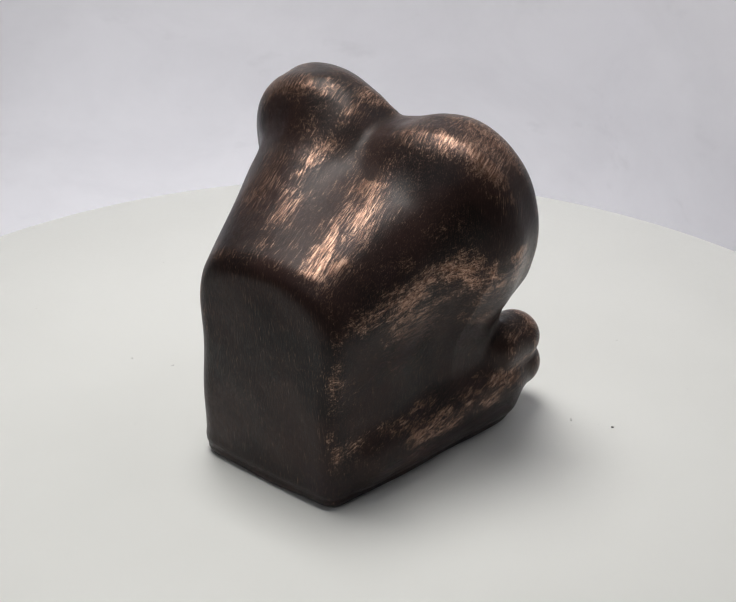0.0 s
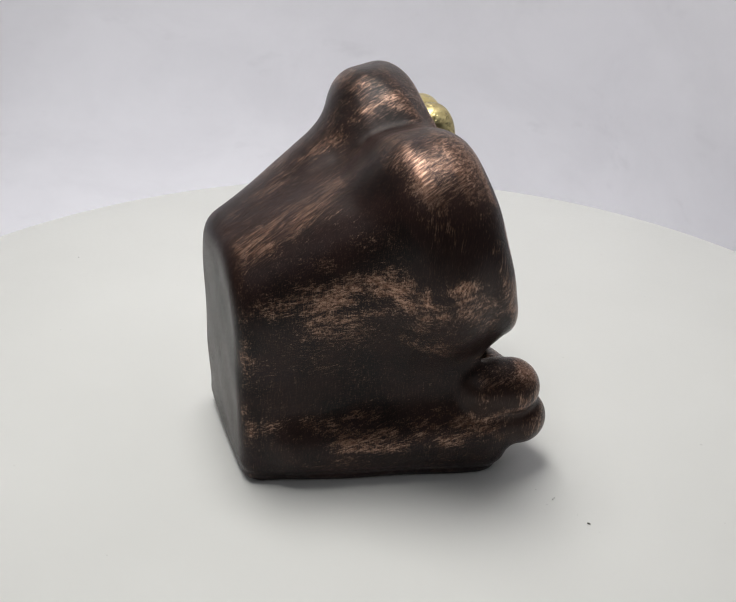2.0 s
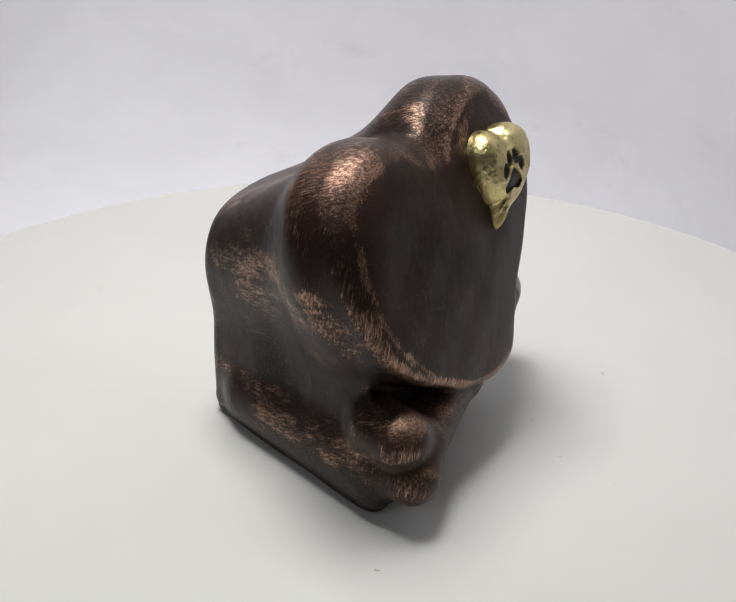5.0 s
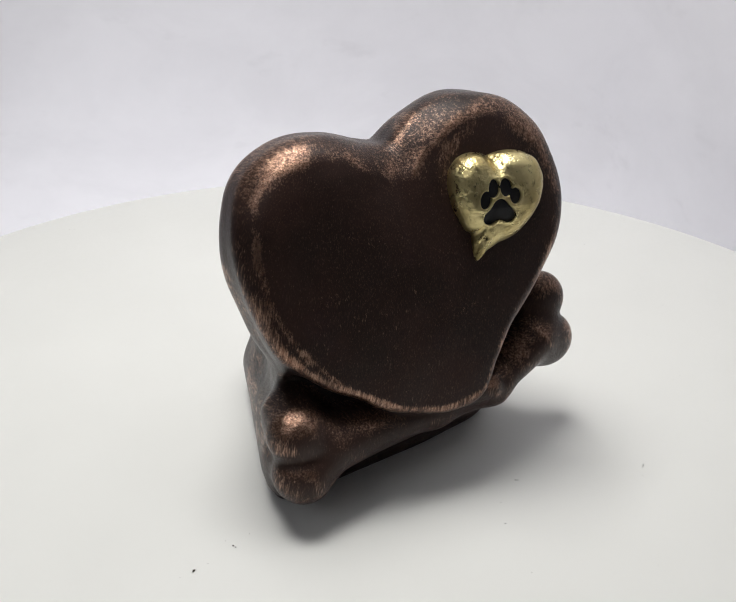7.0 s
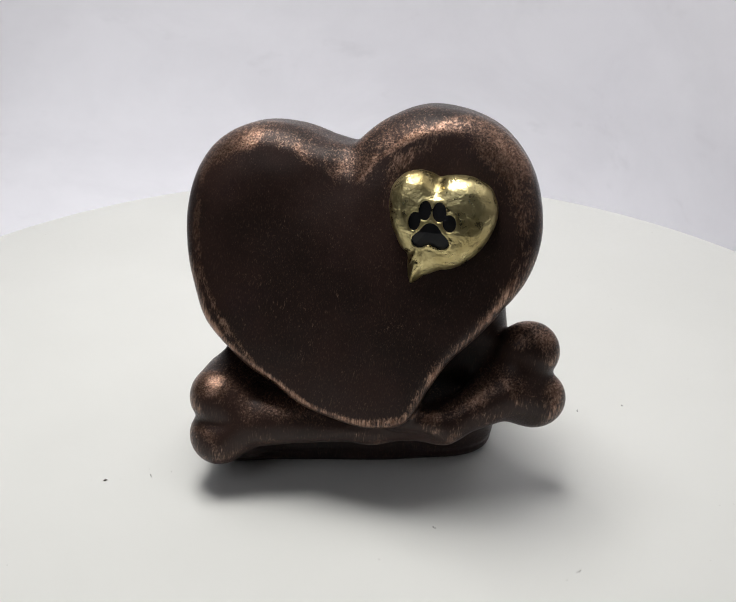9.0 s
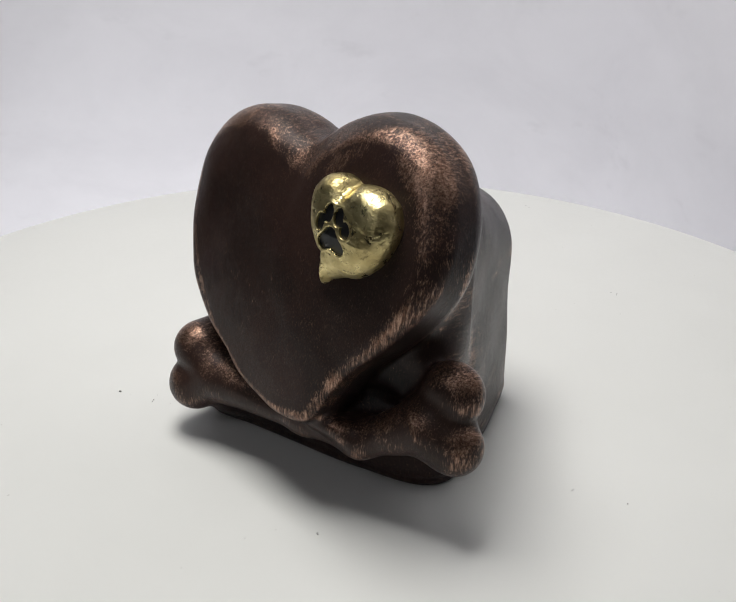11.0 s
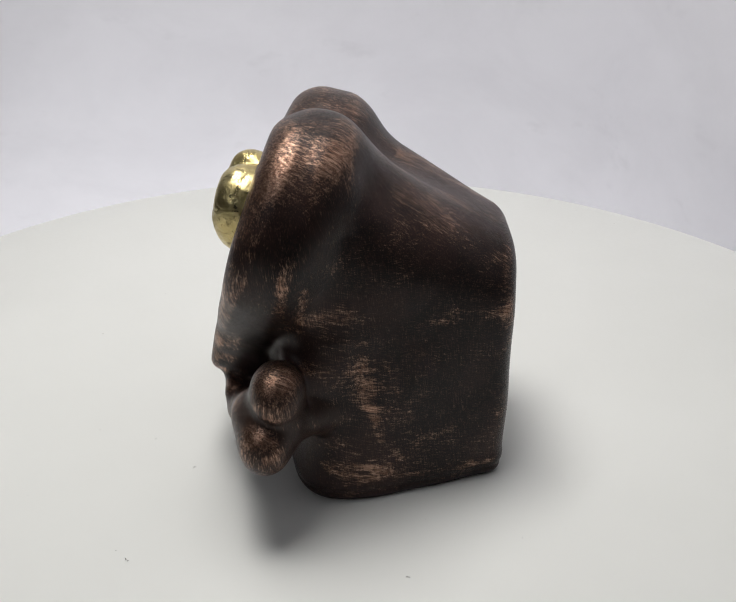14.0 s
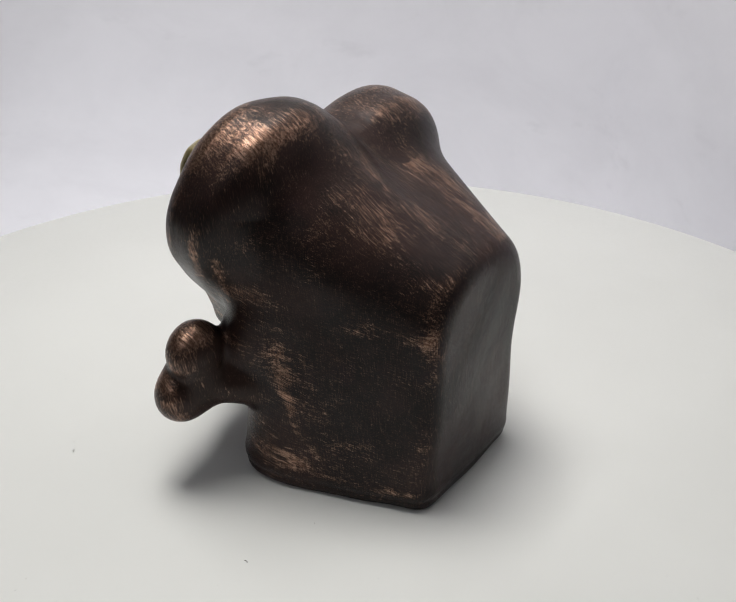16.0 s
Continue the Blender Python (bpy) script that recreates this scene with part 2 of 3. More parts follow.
def capsule(x, y, z, ax, ay, az, bx, by, bz, ra, rb):
    ux, uy, uz = bx - ax, by - ay, bz - az
    t = np.clip(((x - ax) * ux + (y - ay) * uy + (z - az) * uz) / (ux * ux + uy * uy + uz * uz + 1e-9), 0, 1)
    return np.sqrt((x - ax - t * ux) ** 2 + (y - ay - t * uy) ** 2 + (z - az - t * uz) ** 2) - (ra + (rb - ra) * t)


def wall(x, y, z, ang, tilt, off):
    c = np.cos(tilt)
    return (np.cos(ang) * c * x + np.sin(ang) * c * y + np.sin(tilt) * z) - off


def house(x, y, z, w, ridge):
    kb = w[16]
    d = smax(wall(x, y, z, w[0], w[1], w[2]), wall(x, y, z, w[3], w[4], w[5]), kb)
    d = smax(d, wall(x, y, z, w[9], w[10], w[11]), kb * 2)
    top = smin(capsule(x, y, z, *ridge[0]), capsule(x, y, z, *ridge[1]), 0.04)
    d = smin(d, top, 0.05)
    d = smax(d, wall(x, y, z, w[6], w[7], w[8]), w[17])
    d = smax(d, wall(x, y, z, w[12], w[13], w[14]), 0.03 + 0.06 * np.clip(x / 0.1, 0, 1))
    d = smin(d, capsule(x, y, z, -0.105, -0.085, 0.145, 0.13, -0.058, 0.165, 0.043, 0.045), 0.03)
    # a ledge runs back from the bone's end along the foot of this flank, under a trough
    d = smax(d, -flank_groove(x, y, z), 0.035)
    d = smin(d, capsule(x, y, z, -0.129, -0.102, 0.054, -0.083, 0.105, 0.046, 0.042, 0.032), 0.025)
    d = smin(d, capsule(x, y, z, -0.08, -0.098, 0.094, 0.10, -0.094, 0.100, 0.030, 0.030), 0.02)
    # the body stands on a slightly smaller plinth
    d = d + 0.0016 * np.clip((0.019 - z) / 0.007, 0, 1) - 0.0006 * np.exp(-((z - 0.024) / 0.006) ** 2)
    return smax(d, -z, 0.010)


def bone(x, y, z, b):
    d = None
    for k in range(4):
        c = b[k * 4:k * 4 + 4]
        if k < 2:  # this end leans back onto the body
            e = capsule(x, y, z, c[0], c[1], c[2], c[0] * 0.95, c[1] + 0.03, c[2], c[3], c[3])
        else:
            e = np.sqrt((x - c[0]) ** 2 + (1.22 * (y - c[1] - 0.004)) ** 2 + (z - c[2]) ** 2) - c[3]
        d = e if d is None else smin(d, e, 0.007)
    # the two knobs of each end are one swelling behind the crease
    for k in (0, 2):
        p, q = b[k * 4:k * 4 + 3], b[k * 4 + 4:k * 4 + 7]
        d = smin(d, capsule(x, y, z, p[0] * 0.97, p[1] + 0.006, p[2], q[0] * 0.97, q[1] + 0.006, q[2], 0.027, 0.027), 0.006)
    L, R = (b[0:3] + b[4:7]) / 2, (b[8:11] + b[12:15]) / 2
    M = np.array([(L[0] + R[0]) / 2, b[17], b[18]])
    # the shaft stays thin below the hollow and widens towards the end
    K = np.array([0.112, b[17], 0.0915])
    L, R = L + 0.2 * (M - L), R + 0.28 * (K - R)
    s = smin(capsule(x, y, z, *L, *M, b[16] * 1.7, b[16]), capsule(x, y, z, *M, *K, b[16], b[16] * 0.92), 0.02)
    s = smin(s, capsule(x, y, z, *K, *R, b[16] * 0.92, b[16] * 1.65), 0.02)
    # its high end is held by a short neck on the body
    s = smin(s, capsule(x, y, z, 0.186, -0.080, 0.126, 0.122, -0.020, 0.116, 0.026, 0.031), 0.03)
    # the heart's tip runs out onto the shaft
    s = smin(s, capsule(x, y, z, 0.060, -0.146, 0.108, 0.098, -0.143, 0.104, 0.014, 0.012), 0.012)
    return smin(d, s, 0.018)


def hollows(x, y, z):
    """The deep hollows between the heart's lower edges and the bone."""
    right = smin(capsule(x, y, z, 0.117, -0.124, 0.131, 0.150, -0.116, 0.172, 0.023, 0.022), capsule(x, y, z, 0.150, -0.116, 0.172, 0.212, -0.092, 0.214, 0.022, 0.006), 0.02)
    left = smin(capsule(x, y, z, -0.122, -0.108, 0.146, -0.085, -0.124, 0.130, 0.017, 0.018), capsule(x, y, z, -0.085, -0.124, 0.130, -0.01, -0.140, 0.112, 0.018, 0.008), 0.02)
    return np.minimum(right, left)


def flank_groove(x, y, z):
    """The long shallow trough over the foot of the flank with the ledge."""
    return capsule(x, y, z, -0.214, -0.085, 0.153, -0.166, 0.045, 0.132, 0.062, 0.046)


def seam(y, z):
    """How softly the heart runs into the body: crisp in front, wide on the lower flanks."""
    return 0.02 + np.clip((y + 0.09) / 0.08, 0, 1) * (0.03 + 0.05 * np.clip((0.33 - z) / 0.12, 0, 1))


HEART = [-0.0021, -0.0817, 0.265, 0.303, -0.0874, 0.0413, 0.0110, 0.0300, 0.0317]
HEART_KNOTS = np.array([0.1906, 0.2061, 0.2149, 0.2177, 0.2084, 0.1834, 0.1469, 0.1145, 0.1258, 0.1523, 0.1764, 0.1903, 0.1913, 0.1855, 0.1786, 0.1723, 0.1702, 0.1639, 0.1588, 0.1559, 0.1637, 0.1713, 0.1809, 0.1840, 0.1610, 0.1507, 0.1563, 0.17])
HOUSE = [0.324, 0.047, 0.1608, 2.8769, 0.044, 0.1288, 1.5664, 0.004, 0.1727, 1.644, 1.2175, 0.3142, -1.4113, 0.0559, 0.0962, 0.0, 0.0312, 0.0185]
RIDGES = [[0.0791, -0.0763, 0.3403, 0.0207, 0.1254, 0.2181, 0.0868, 0.0563], [-0.0736, -0.0364, 0.2959, -0.0215, 0.1396, 0.2084, 0.082, 0.0589]]
BONE = np.array([-0.1434, -0.1348, 0.1086, 0.0338, -0.1429, -0.148, 0.0643, 0.0339, 0.1992, -0.0881, 0.1701, 0.0341, 0.2082, -0.1, 0.1151, 0.0357, 0.0195, -0.128, 0.0837])


def urn_form(x, y, z):
    H = heart(x, y, z, HEART, HEART_KNOTS)
    B = house(x, y, z, HOUSE, RIDGES)
    N = bone(x, y, z, BONE)
    P = hollows(x, y, z)
    B = smax(B, -P, 0.022)
    k = seam(y, z) * (1 - 0.85 * np.exp(-(np.maximum(P, 0) / 0.024) ** 2)) + 0.003
    return smin(smin(H, B, k), N, 0.011), H, B, N



def surface_net(field, lo, hi, step):
    """Vertices and quads of the zero surface of a field on a grid, drawn onto the surface."""
    ax = [np.arange(a, b + step, step) for a, b in zip(lo, hi)]
    gx, gy, gz = np.meshgrid(*ax, indexing="ij")
    f = field(gx, gy, gz)
    s = f < 0
    shape = np.array(f.shape) - 1
    acc, cnt = np.zeros((*shape, 3)), np.zeros(shape)
    for d in range(3):
        for o1 in (0, 1):
            for o2 in (0, 1):
                off = [0, 0, 0]
                e = [k for k in range(3) if k != d]
                off[e[0]], off[e[1]] = o1, o2
                sl = tuple(slice(off[k], off[k] + shape[k]) for k in range(3))
                up = list(sl)
                up[d] = slice(1, 1 + shape[d])
                a, b = f[sl], f[tuple(up)]
                cross = (a < 0) != (b < 0)
                t = np.where(cross, a / np.where(cross, a - b, 1), 0)
                for k in range(3):
                    acc[..., k] += np.where(cross, t if k == d else off[k], 0)
                cnt += cross
    ids = np.full(shape, -1)
    cell = np.argwhere(cnt > 0)
    ids[tuple(cell.T)] = np.arange(len(cell))
    v = (cell + acc[tuple(cell.T)] / cnt[tuple(cell.T)][:, None]) * step + np.array(lo)
    quads = []
    for d in range(3):
        e1, e2 = (d + 1) % 3, (d + 2) % 3
        sl = [slice(1, -1)] * 3
        sl[d] = slice(0, -1)
        up = list(sl)
        up[d] = slice(1, None)
        a, b = s[tuple(sl)], s[tuple(up)]
        for flip in (False, True):
            at = np.argwhere((a & ~b) if not flip else (~a & b))
            if not len(at):
                continue
            at = at + np.array([0 if k == d else 1 for k in range(3)])
            q = []
            for m1, m2 in ((1, 1), (0, 1), (0, 0), (1, 0)):
                c = at.copy()
                c[:, e1] -= m1
                c[:, e2] -= m2
                q.append(ids[tuple(c.T)])
            q = np.stack(q, 1)
            quads.append(q[:, ::-1] if flip else q)
    quads = np.concatenate(quads)
    for _ in range(3):
        g = slope(field, v)
        d = field(*v.T)
        v = v - g * np.clip(d, -step, step)[:, None] / np.maximum((g * g).sum(1), 0.2)[:, None]
    return v, quads, slope(field, v)


def slope(field, v, e=4e-4):
    g = np.stack([(field(*(v + e * w).T) - field(*(v - e * w).T)) / (2 * e) for w in np.eye(3)], 1)
    return g


def skin(name, v, quads, normals, mat, parent, label="", marks=None):
    """One part from the vertices that its quads use, in metres, with the field's own normals."""
    used, q = np.unique(quads, return_inverse=True)
    me = bpy.data.meshes.new(name)
    me.from_pydata(((v[used] + URN_AT) * UNIT).tolist(), [], q.reshape(-1, 4).tolist())
    me.update()
    for f in me.polygons:
        f.use_smooth = True
    n = normals[used]
    n = n / np.linalg.norm(n, axis=1, keepdims=True)
    me.normals_split_custom_set_from_vertices(n.tolist())
    for mark, value in (marks or {}).items():
        at = me.attributes.new(mark, "FLOAT", "POINT")
        at.data.foreach_set("value", value[used].astype(np.float32))
    me.materials.append(mat)
    ob = new(name, me)
    ob.parent = parent
    return tagged(ob, label)


URN_AT = np.array([0.0010, 0.0008, 0.0])  # off the turntable's axis


def to_slab(x, y, z):
    """From the urn's space into the leaning heart's own space."""
    cx, cy, cz, lean, turn = HEART[:5]
    X, Y, Z = x - cx, y - cy, z - cz
    X, Y = np.cos(turn) * X + np.sin(turn) * Y, -np.sin(turn) * X + np.cos(turn) * Y
    Y, Z = np.cos(lean) * Y - np.sin(lean) * Z, np.sin(lean) * Y + np.cos(lean) * Z
    return X, Y, Z


def from_slab(v):
    cx, cy, cz, lean, turn = HEART[:5]
    X, Y, Z = v.T
    Y, Z = np.cos(lean) * Y + np.sin(lean) * Z, -np.sin(lean) * Y + np.cos(lean) * Z
    X, Y = np.cos(turn) * X - np.sin(turn) * Y, np.sin(turn) * X + np.cos(turn) * Y
    return np.stack([X + cx, Y + cy, Z + cz], 1)


def uneven(x, y, z):
    """The slight waves of a hand-finished cast."""
    return 0.0009 * (np.sin(31 * x + 17 * z + 1.0) * np.sin(27 * y - 21 * z) + 0.6 * np.sin(63 * x - 40 * y + 2.0) * np.sin(58 * z + 33 * y))


def urn_field(x, y, z):
    return urn_form(x, y, z)[0] + uneven(x, y, z)


# the brass heart lies on the slab's face: outline, swell and the sunk paw print
BADGE_AT = (0.0955, 0.0560)
BADGE_KNOTS = np.array([0.0585, 0.0613, 0.0636, 0.0641, 0.0646, 0.0618, 0.059, 0.0553, 0.0516, 0.0483, 0.0464, 0.0497, 0.0536, 0.0564, 0.0581, 0.0579, 0.0569, 0.0536, 0.0505, 0.0476, 0.0458, 0.0443, 0.0429, 0.0428, 0.0432, 0.0437, 0.0442, 0.056, 0.069, 0.058, 0.0522, 0.049, 0.0494, 0.0497, 0.05, 0.0503, 0.0511, 0.0525, 0.054, 0.0561])
TOES = ((0.0772, 0.0581, 0.0056, 0.0087, 0.12), (0.0869, 0.0693, 0.0057, 0.009, 0.05), (0.1012, 0.069, 0.0063, 0.009, -0.05), (0.1119, 0.0588, 0.0061, 0.008, -0.12))
PAD = (0.0940, 0.0437)
FACE, PROUD, SUNK = -HEART[5] - 0.007, 0.0295, 0.0045


def badge_rise(X, Z):
    """How far the badge stands off the slab: domed, creased between its lobes, thin at its point."""
    U, W = X - BADGE_AT[0], Z - BADGE_AT[1]
    r, _ = outline(np.arctan2(W, U), BADGE_KNOTS)
    rise = PROUD * (1.02 - 0.20 * np.clip(np.hypot(U, W) / r, 0, 1) ** 2) * (1 - 0.42 * np.clip((-W - 0.008) / 0.05, 0, 1))
    for u in (-0.030, 0.030):
        rise = rise + 0.0032 * np.exp(-(((U - u) / 0.024) ** 2 + ((W - 0.028) / 0.026) ** 2))
    return rise - 0.010 * np.exp(-(U / 0.008) ** 2) * np.clip((W - 0.024) / 0.02, 0, 1)


def toe_2d(X, Z, t, grow=0.0):
    cx, cz, a, b, lean = t
    a, b = a * 1.1, b * 1.08
    u, w = (X - cx) * np.cos(lean) - (Z - cz) * np.sin(lean), (X - cx) * np.sin(lean) + (Z - cz) * np.cos(lean)
    return (np.hypot(u / a, w / b) - 1) * min(a, b) - grow


def pad_2d(X, Z, grow=0.0):
    U, W = X - PAD[0], Z - PAD[1]
    d = np.hypot(U, W - 0.0045) - 0.0095
    for s in (-1, 1):
        d = smin(d, np.hypot(U - s * 0.0112, (W + 0.0050) * 1.05) - 0.0075, 0.010)
    return smax(d, -(np.hypot(U + 0.001, W + 0.0200) - 0.0080), 0.004) - grow


def badge_field(X, Y, Z):
    U, W = X - BADGE_AT[0], Z - BADGE_AT[1]
    rho = np.hypot(U, W) + 1e-9
    r, s = outline(np.arctan2(W, U), BADGE_KNOTS)
    d2 = (rho - r) / np.sqrt(1 + (s / np.maximum(r, 0.02)) ** 2 * np.clip(rho / r, 0, 1))
    depth = -(Y - FACE)
    R = 0.0175
    rise = badge_rise(X, Z)
    a, b = d2 + R, depth - rise + R
    d = np.hypot(np.maximum(a, 0), np.maximum(b, 0)) + np.minimum(np.maximum(a, b), 0) - R
    d = np.maximum(d, -depth - 0.012)
    paw = pad_2d(X, Z)
    for t in TOES:
        paw = np.minimum(paw, toe_2d(X, Z, t))
    hole = np.maximum(paw, rise - SUNK - depth)
    rim = np.hypot(np.maximum(np.abs(paw - 0.0007) - 0.0005, 0), depth - rise + 0.0006) - 0.0010
    return smax(smin(d, rim, 0.0015), -hole, 0.0012)


def inlay(name, form, lo, hi, parent, label):
    """A black enamel filling on the floor of one hollow of the paw print."""
    def field(X, Y, Z):
        depth = -(Y - FACE)
        floor_ = badge_rise(X, Z) - SUNK
        return np.maximum(form(X, Z) - 0.0004, np.maximum(depth - floor_ - 0.0016, floor_ - 0.003 - depth))
    v, q, g = surface_net(field, lo, hi, 0.0009)
    m = from_slab(v)
    n = from_slab(v + g * 1e-3) - m
    return skin(name, m, q, n, ENAMEL, parent, label)


# copper strokes on each flank: from depth and height, to depth and height, half width, strength
LEDGE_FLANK = ((0.11, 0.225, -0.07, 0.205, 0.055, 0.38), (0.16, 0.285, 0.08, 0.285, 0.012, 0.5), (0.14, 0.235, 0.01, 0.268, 0.022, 0.9), (0.13, 0.200, 0.03, 0.225, 0.020, 0.6), (0.02, 0.275, -0.02, 0.235, 0.022, 1.0), (-0.045, 0.265, -0.085, 0.222, 0.028, 0.9), (0.03, 0.205, -0.03, 0.195, 0.016, 0.45), (0.17, 0.075, 0.05, 0.085, 0.018, 0.55), (0.06, 0.060, -0.12, 0.080, 0.026, 0.85), (0.168, 0.26, 0.172, 0.05, 0.010, 0.4))
PLAIN_FLANK = ((-0.02, 0.21, 0.03, 0.06, 0.055, 0.34), (-0.085, 0.245, -0.02, 0.235, 0.032, 0.5), (-0.075, 0.300, -0.078, 0.240, 0.008, 0.8), (-0.055, 0.280, -0.062, 0.225, 0.008, 0.9), (-0.03, 0.235, 0.01, 0.215, 0.025, 0.5), (0.002, 0.215, 0.010, 0.120, 0.016, 0.65), (0.012, 0.130, 0.026, 0.085, 0.010, 1.0), (-0.03, 0.050, 0.03, 0.040, 0.016, 0.9), (0.01, 0.050, 0.10, 0.070, 0.018, 0.5), (0.05, 0.220, 0.165, 0.224, 0.011, 0.55), (0.02, 0.20, 0.06, 0.10, 0.004, 0.6), (-0.055, 0.185, -0.03, 0.175, 0.010, 0.7), (-0.01, 0.028, 0.16, 0.024, 0.005, 0.7))
# copper lines along the heart's rim, in the slab's own width and height: half width, strength, then the line
RIMS = ((0.0058, 0.85, ((-0.10, 0.118), (-0.14, 0.108), (-0.158, 0.085), (-0.163, 0.025), (-0.154, -0.024), (-0.13, -0.073))),
        (0.0065, 1.0, ((-0.13, -0.073), (-0.093, -0.116), (-0.054, -0.148), (-0.012, -0.166), (0.04, -0.169), (0.085, -0.158))),
        (0.0060, 1.0, ((0.098, -0.140), (0.097, -0.122), (0.110, -0.099), (0.127, -0.079), (0.146, -0.05), (0.166, -0.024), (0.180, 0.005))),
        (0.0100, 0.6, ((0.045, 0.075), (0.05, 0.11), (0.085, 0.135), (0.13, 0.135), (0.165, 0.105), (0.182, 0.06), (0.182, 0.005))))
ROOF = ((0.15, -0.055, 0.05, -0.045, 0.030, 0.75), (0.145, 0.02, 0.06, 0.03, 0.018, 0.45), (0.06, 0.04, -0.01, 0.02, 0.012, 0.7))  # depth and width instead


def stroke_mask(a, b, rows):
    """The strongest stroke at each point, ragged towards its rim."""
    out = np.zeros_like(a)
    for a0, b0, a1, b1, r, w in rows:
        u, v = a1 - a0, b1 - b0
        t = np.clip(((a - a0) * u + (b - b0) * v) / (u * u + v * v), 0, 1)
        f = np.clip(1.25 - np.hypot(a - a0 - t * u, b - b0 - t * v) / r, 0, 1)
        out = np.maximum(out, w * f * f * (3 - 2 * f))
    return out


def urn():
    base = tagged(new("heart_urn"), "dark rubbed-bronze heart urn with a bone and brass paw badge", "urn")
    v, q, g = surface_net(urn_field, (-0.27, -0.24, -0.012), (0.27, 0.21, 0.50), 0.0036)
    _, H, B, N = urn_form(*v.T)
    e = 0.007
    lap = sum(urn_field(*(v + e * w).T) + urn_field(*(v - e * w).T) for w in np.eye(3)) / (e * e)
    wear = np.clip((lap - 18.0) / 46.0, 0, 1) * np.clip((v[:, 2] - 0.03) / 0.03, 0, 1) * np.where(N < np.minimum(H, B), 0.7, np.where(B < H, 0.6, 1.0))
    # the body was brushed along its depth, the heart and the bone upright
    side = np.clip(0.9 - np.abs(g[:, 2]), 0, 1) * np.clip(1.6 - 2 * np.abs(g[:, 1]), 0, 1)
    rubbed = np.where(v[:, 0] < 0, stroke_mask(v[:, 1], v[:, 2], LEDGE_FLANK), stroke_mask(v[:, 1], v[:, 2], PLAIN_FLANK)) * np.clip(side * 2, 0, 1) * np.clip((np.abs(v[:, 0]) - 0.05) / 0.02, 0, 1)
    rubbed = np.maximum(rubbed, stroke_mask(v[:, 1], v[:, 0], ROOF) * np.clip((g[:, 2] - 0.4) / 0.3, 0, 1) * (v[:, 2] > 0.24))
    X, Y, Z = to_slab(*v.T)
    for r, w, line_ in RIMS:
        rows = [(*a, *b, r, w) for a, b in zip(line_, line_[1:])]
        wear = np.maximum(wear, stroke_mask(X, Z, rows) * (Y < -0.012))
    on_bone = N < np.minimum(H, B)
    rubbed = np.where(on_bone, np.maximum(rubbed, 0.06), rubbed)
    # the bone and the heart's front face are mixed browner than the rest
    marks = {"wear": wear, "rubbed": rubbed, "browned": np.where(on_bone, 0.5, np.where(H < B, 0.30 * np.clip((-Y - 0.02) / 0.02, 0, 1), 0.0)), "brush": np.clip(0.5 + (np.minimum(H, N) - B) / 0.05, 0, 1)}
    which = np.argmin(np.stack([H, B, N - 0.002]), 0)
    fw = which[q]
    kind = np.where((fw == 2).sum(1) >= 2, 2, np.where((fw == 0).sum(1) >= 2, 0, 1))
    skin("body", v, q[kind == 1], g, BRONZE, base, "dark bronze house-shaped body with a sloping back", marks)
    skin("heart_front", v, q[kind == 0], g, BRONZE, base, "large dark bronze heart with copper-rubbed rounded edges", marks)
    skin("bone", v, q[kind == 2], g, BRONZE, base, "copper-rubbed bronze bone across the foot of the heart", marks)
    bv, bq, bg = surface_net(badge_field, (0.03, FACE - PROUD - 0.014, -0.035), (0.185, FACE + 0.016, 0.125), 0.00115)
    m = from_slab(bv)
    badge = skin("brass_heart", m, bq, from_slab(bv + bg * 1e-3) - m, BRASS, base, "polished brass heart badge with a sunk paw print")
    y0, y1 = FACE - PROUD - 0.010, FACE - PROUD + SUNK + 0.016
    inlay("paw_pad", pad_2d, (PAD[0] - 0.026, y0, PAD[1] - 0.022), (PAD[0] + 0.026, y1, PAD[1] + 0.022), badge, "black enamelled paw pad")
    for t in TOES:
        inlay("paw_toe", lambda X, Z, t=t: toe_2d(X, Z, t), (t[0] - 0.013, y0, t[1] - 0.013), (t[0] + 0.013, y1, t[1] + 0.013), badge, "black enamelled paw toe")
    return base


URN = urn()


# ---- crumbs that lie on the turntable
def crumb(x, y, r, long, turn, seed):
    rnd = random.Random(seed)
    bm = bmesh.new()
    bmesh.ops.create_icosphere(bm, subdivisions=2, radius=1.0)
    for w in bm.verts:
        w.co *= rnd.uniform(0.75, 1.2)
        w.co.x, w.co.y, w.co.z = w.co.x * r * long, w.co.y * r, w.co.z * r * 0.6
    low = min(w.co.z for w in bm.verts)
    bmesh.ops.translate(bm, verts=bm.verts, vec=(0, 0, -low))
    bmesh.ops.rotate(bm, verts=bm.verts, cent=(0, 0, 0), matrix=Matrix.Rotation(turn, 3, "Z"))
    bmesh.ops.translate(bm, verts=bm.verts, vec=(x * UNIT, y * UNIT, 0.0))
    ob = part("crumb", bm, CRUMB, None, "", False)
    return tagged(ob, "tiny dark crumb lying on the white turntable", "crumb", "crumbs on the turntable")


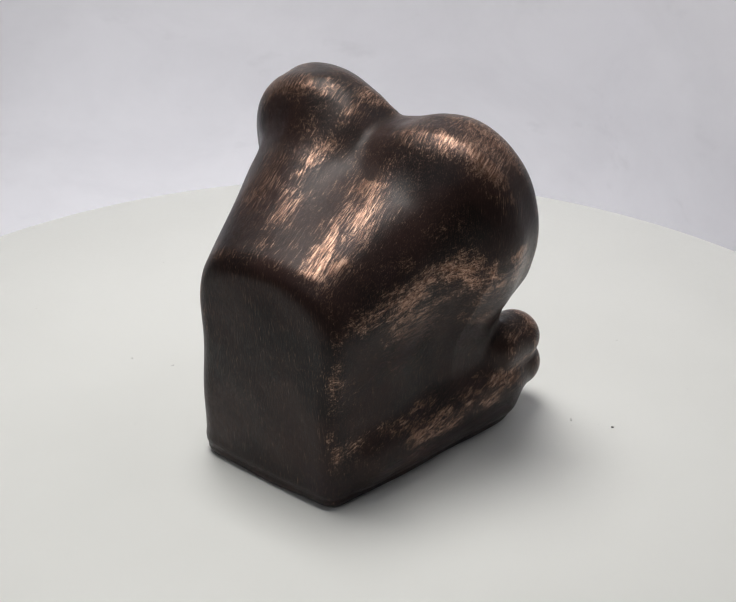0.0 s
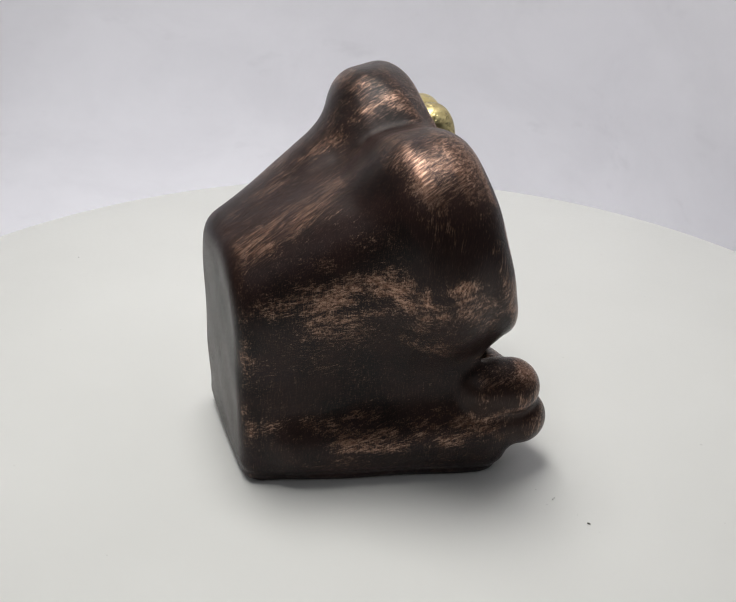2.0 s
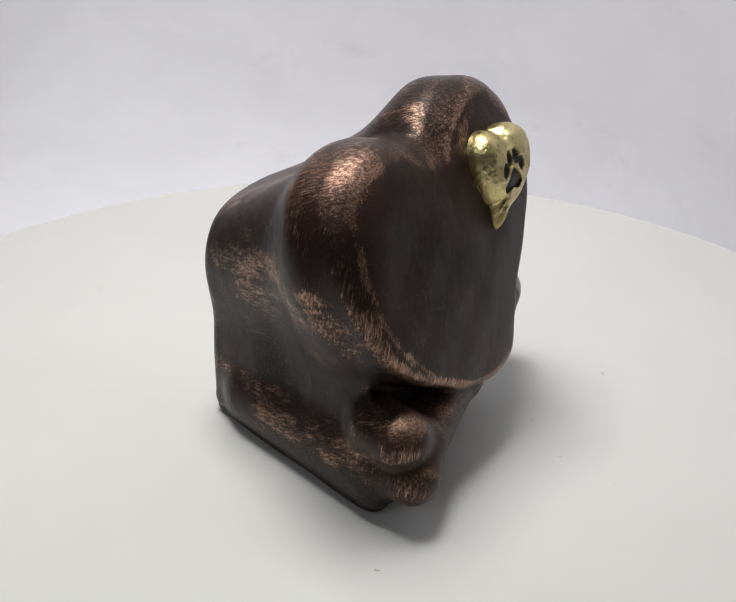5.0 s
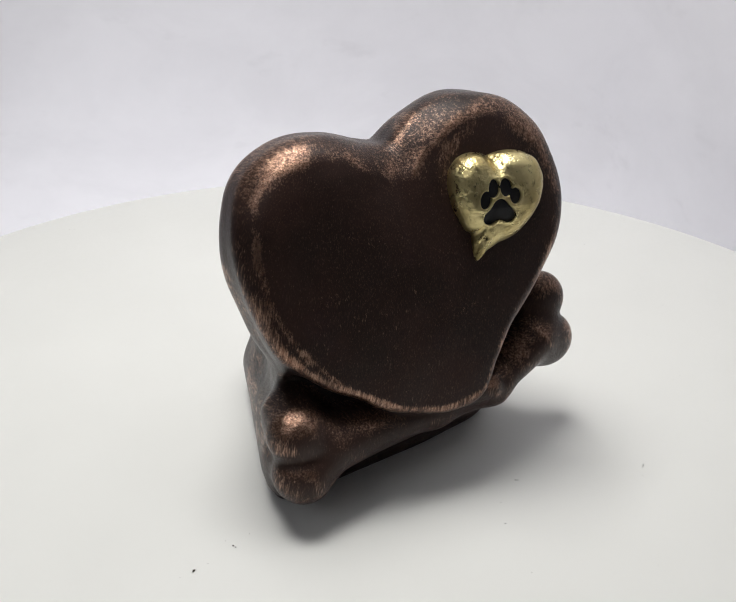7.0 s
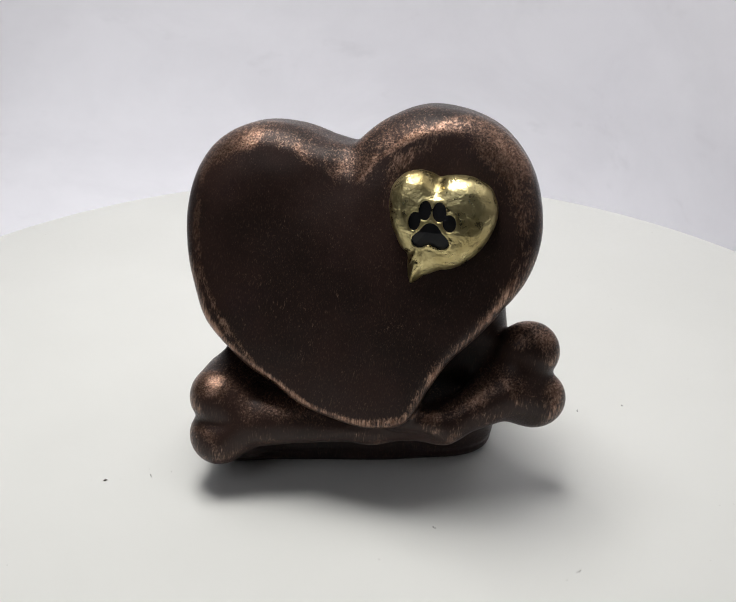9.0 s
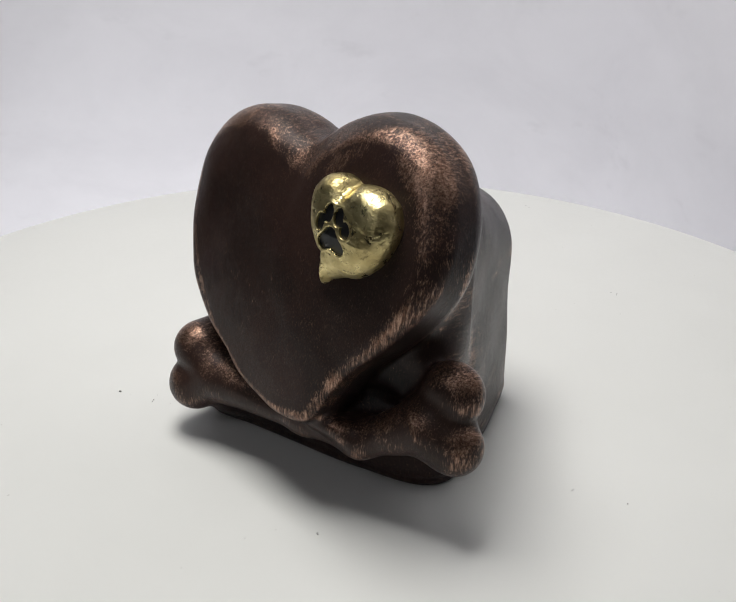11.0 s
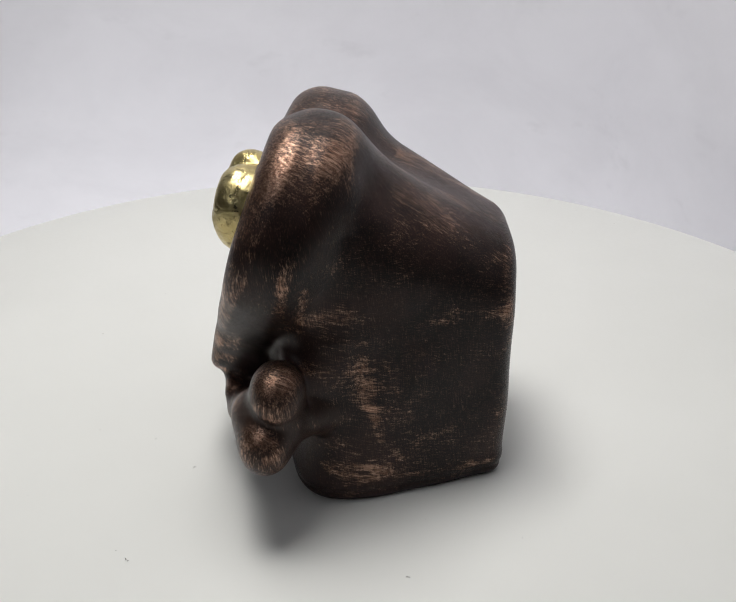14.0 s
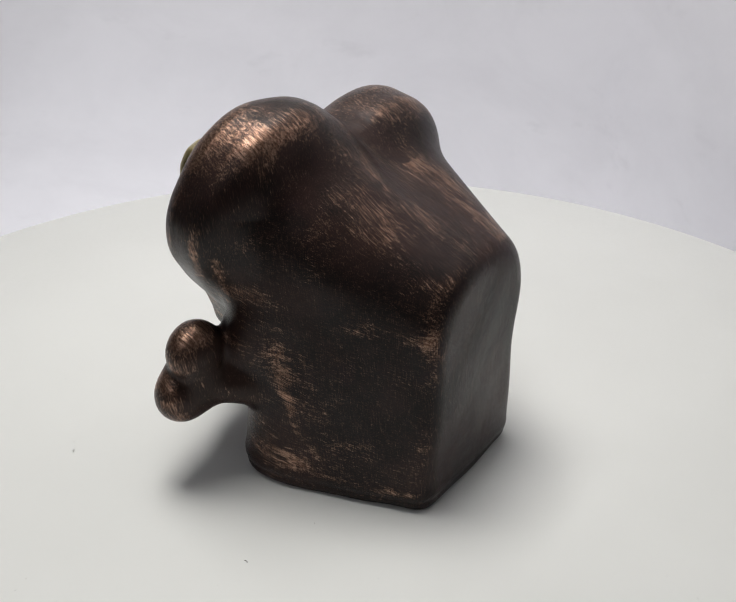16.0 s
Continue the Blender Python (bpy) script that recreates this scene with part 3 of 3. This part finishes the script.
CRUMBS = []
for i, (x, y, mm, long) in enumerate(((0.325, -0.0178, 0.45, 1.8), (0.2748, -0.0038, 0.33, 1.4), (0.2511, 0.0011, 0.15, 1), (0.2728, -0.0154, 0.15, 1), (0.3091, -0.0113, 0.15, 1), (0.0211, 0.2248, 0.24, 1.3), (-0.0609, 0.3531, 0.18, 1), (-0.3788, -0.3858, 0.27, 1.2), (-0.2573, 0.6583, 0.24, 1.2), (-0.6616, 0.0996, 0.27, 1.3), (-0.0771, 0.3487, 0.21, 1.2), (0.3398, -0.0242, 0.13, 1), (0.2753, -0.0002, 0.24, 1.2), (0.022, 0.2222, 0.24, 1.4), (-0.324, 0.1339, 0.3, 1.2), (-0.262, 0.1175, 0.15, 1), (0.0989, 0.2388, 0.15, 1), (-0.3708, -0.3927, 0.21, 1), (0.068, 0.2224, 0.12, 1), (-0.2623, 0.1168, 0.21, 1.3), (0.099, 0.24, 0.18, 1), (-0.2494, -0.7426, 0.24, 1.2), (-0.3801, -0.3911, 0.21, 1), (-0.0821, 0.3483, 0.24, 1.2), (-0.2643, 0.1154, 0.27, 1.1), (-0.2036, 0.0477, 0.15, 1), (-0.2859, -0.0226, 0.15, 1), (-0.2624, 0.1177, 0.21, 1.2), (0.0225, 0.2232, 0.18, 1), (-0.0794, 0.3493, 0.24, 1.2), (-0.2544, -0.7331, 0.21, 1.1), (-0.0819, 0.3482, 0.21, 1))):
    CRUMBS.append(crumb(x, y, mm * 0.001, long, 1.7 * i, i))


# ---- the table turns, and all that lies on it
def motions():
    angle = [(0.0, 0.0), (2.0, -34.69), (4.0, -69.21), (6.3, -106.2), (8.2, -139.13), (10.3, -174.26), (12.0, -202.22), (14.0, -235.65), (16.0, -270.17)]  # time, degrees
    times = [k / 2 for k in range(33)]
    turn = np.interp(times, [a[0] for a in angle], [a[1] for a in angle])
    spin = [(t, float(a)) for t, a in zip(times, turn)]
    walk(TURNTABLE, [(t, pose(0, 0, 0, 0, 0, a)) for t, a in spin])
    walk(URN, [(t, pose(0, 0, 0, 0, 0, a + 145.00)) for t, a in spin])
    for c in CRUMBS:
        walk(c, [(t, pose(0, 0, 0, 0, 0, a)) for t, a in spin])


motions()
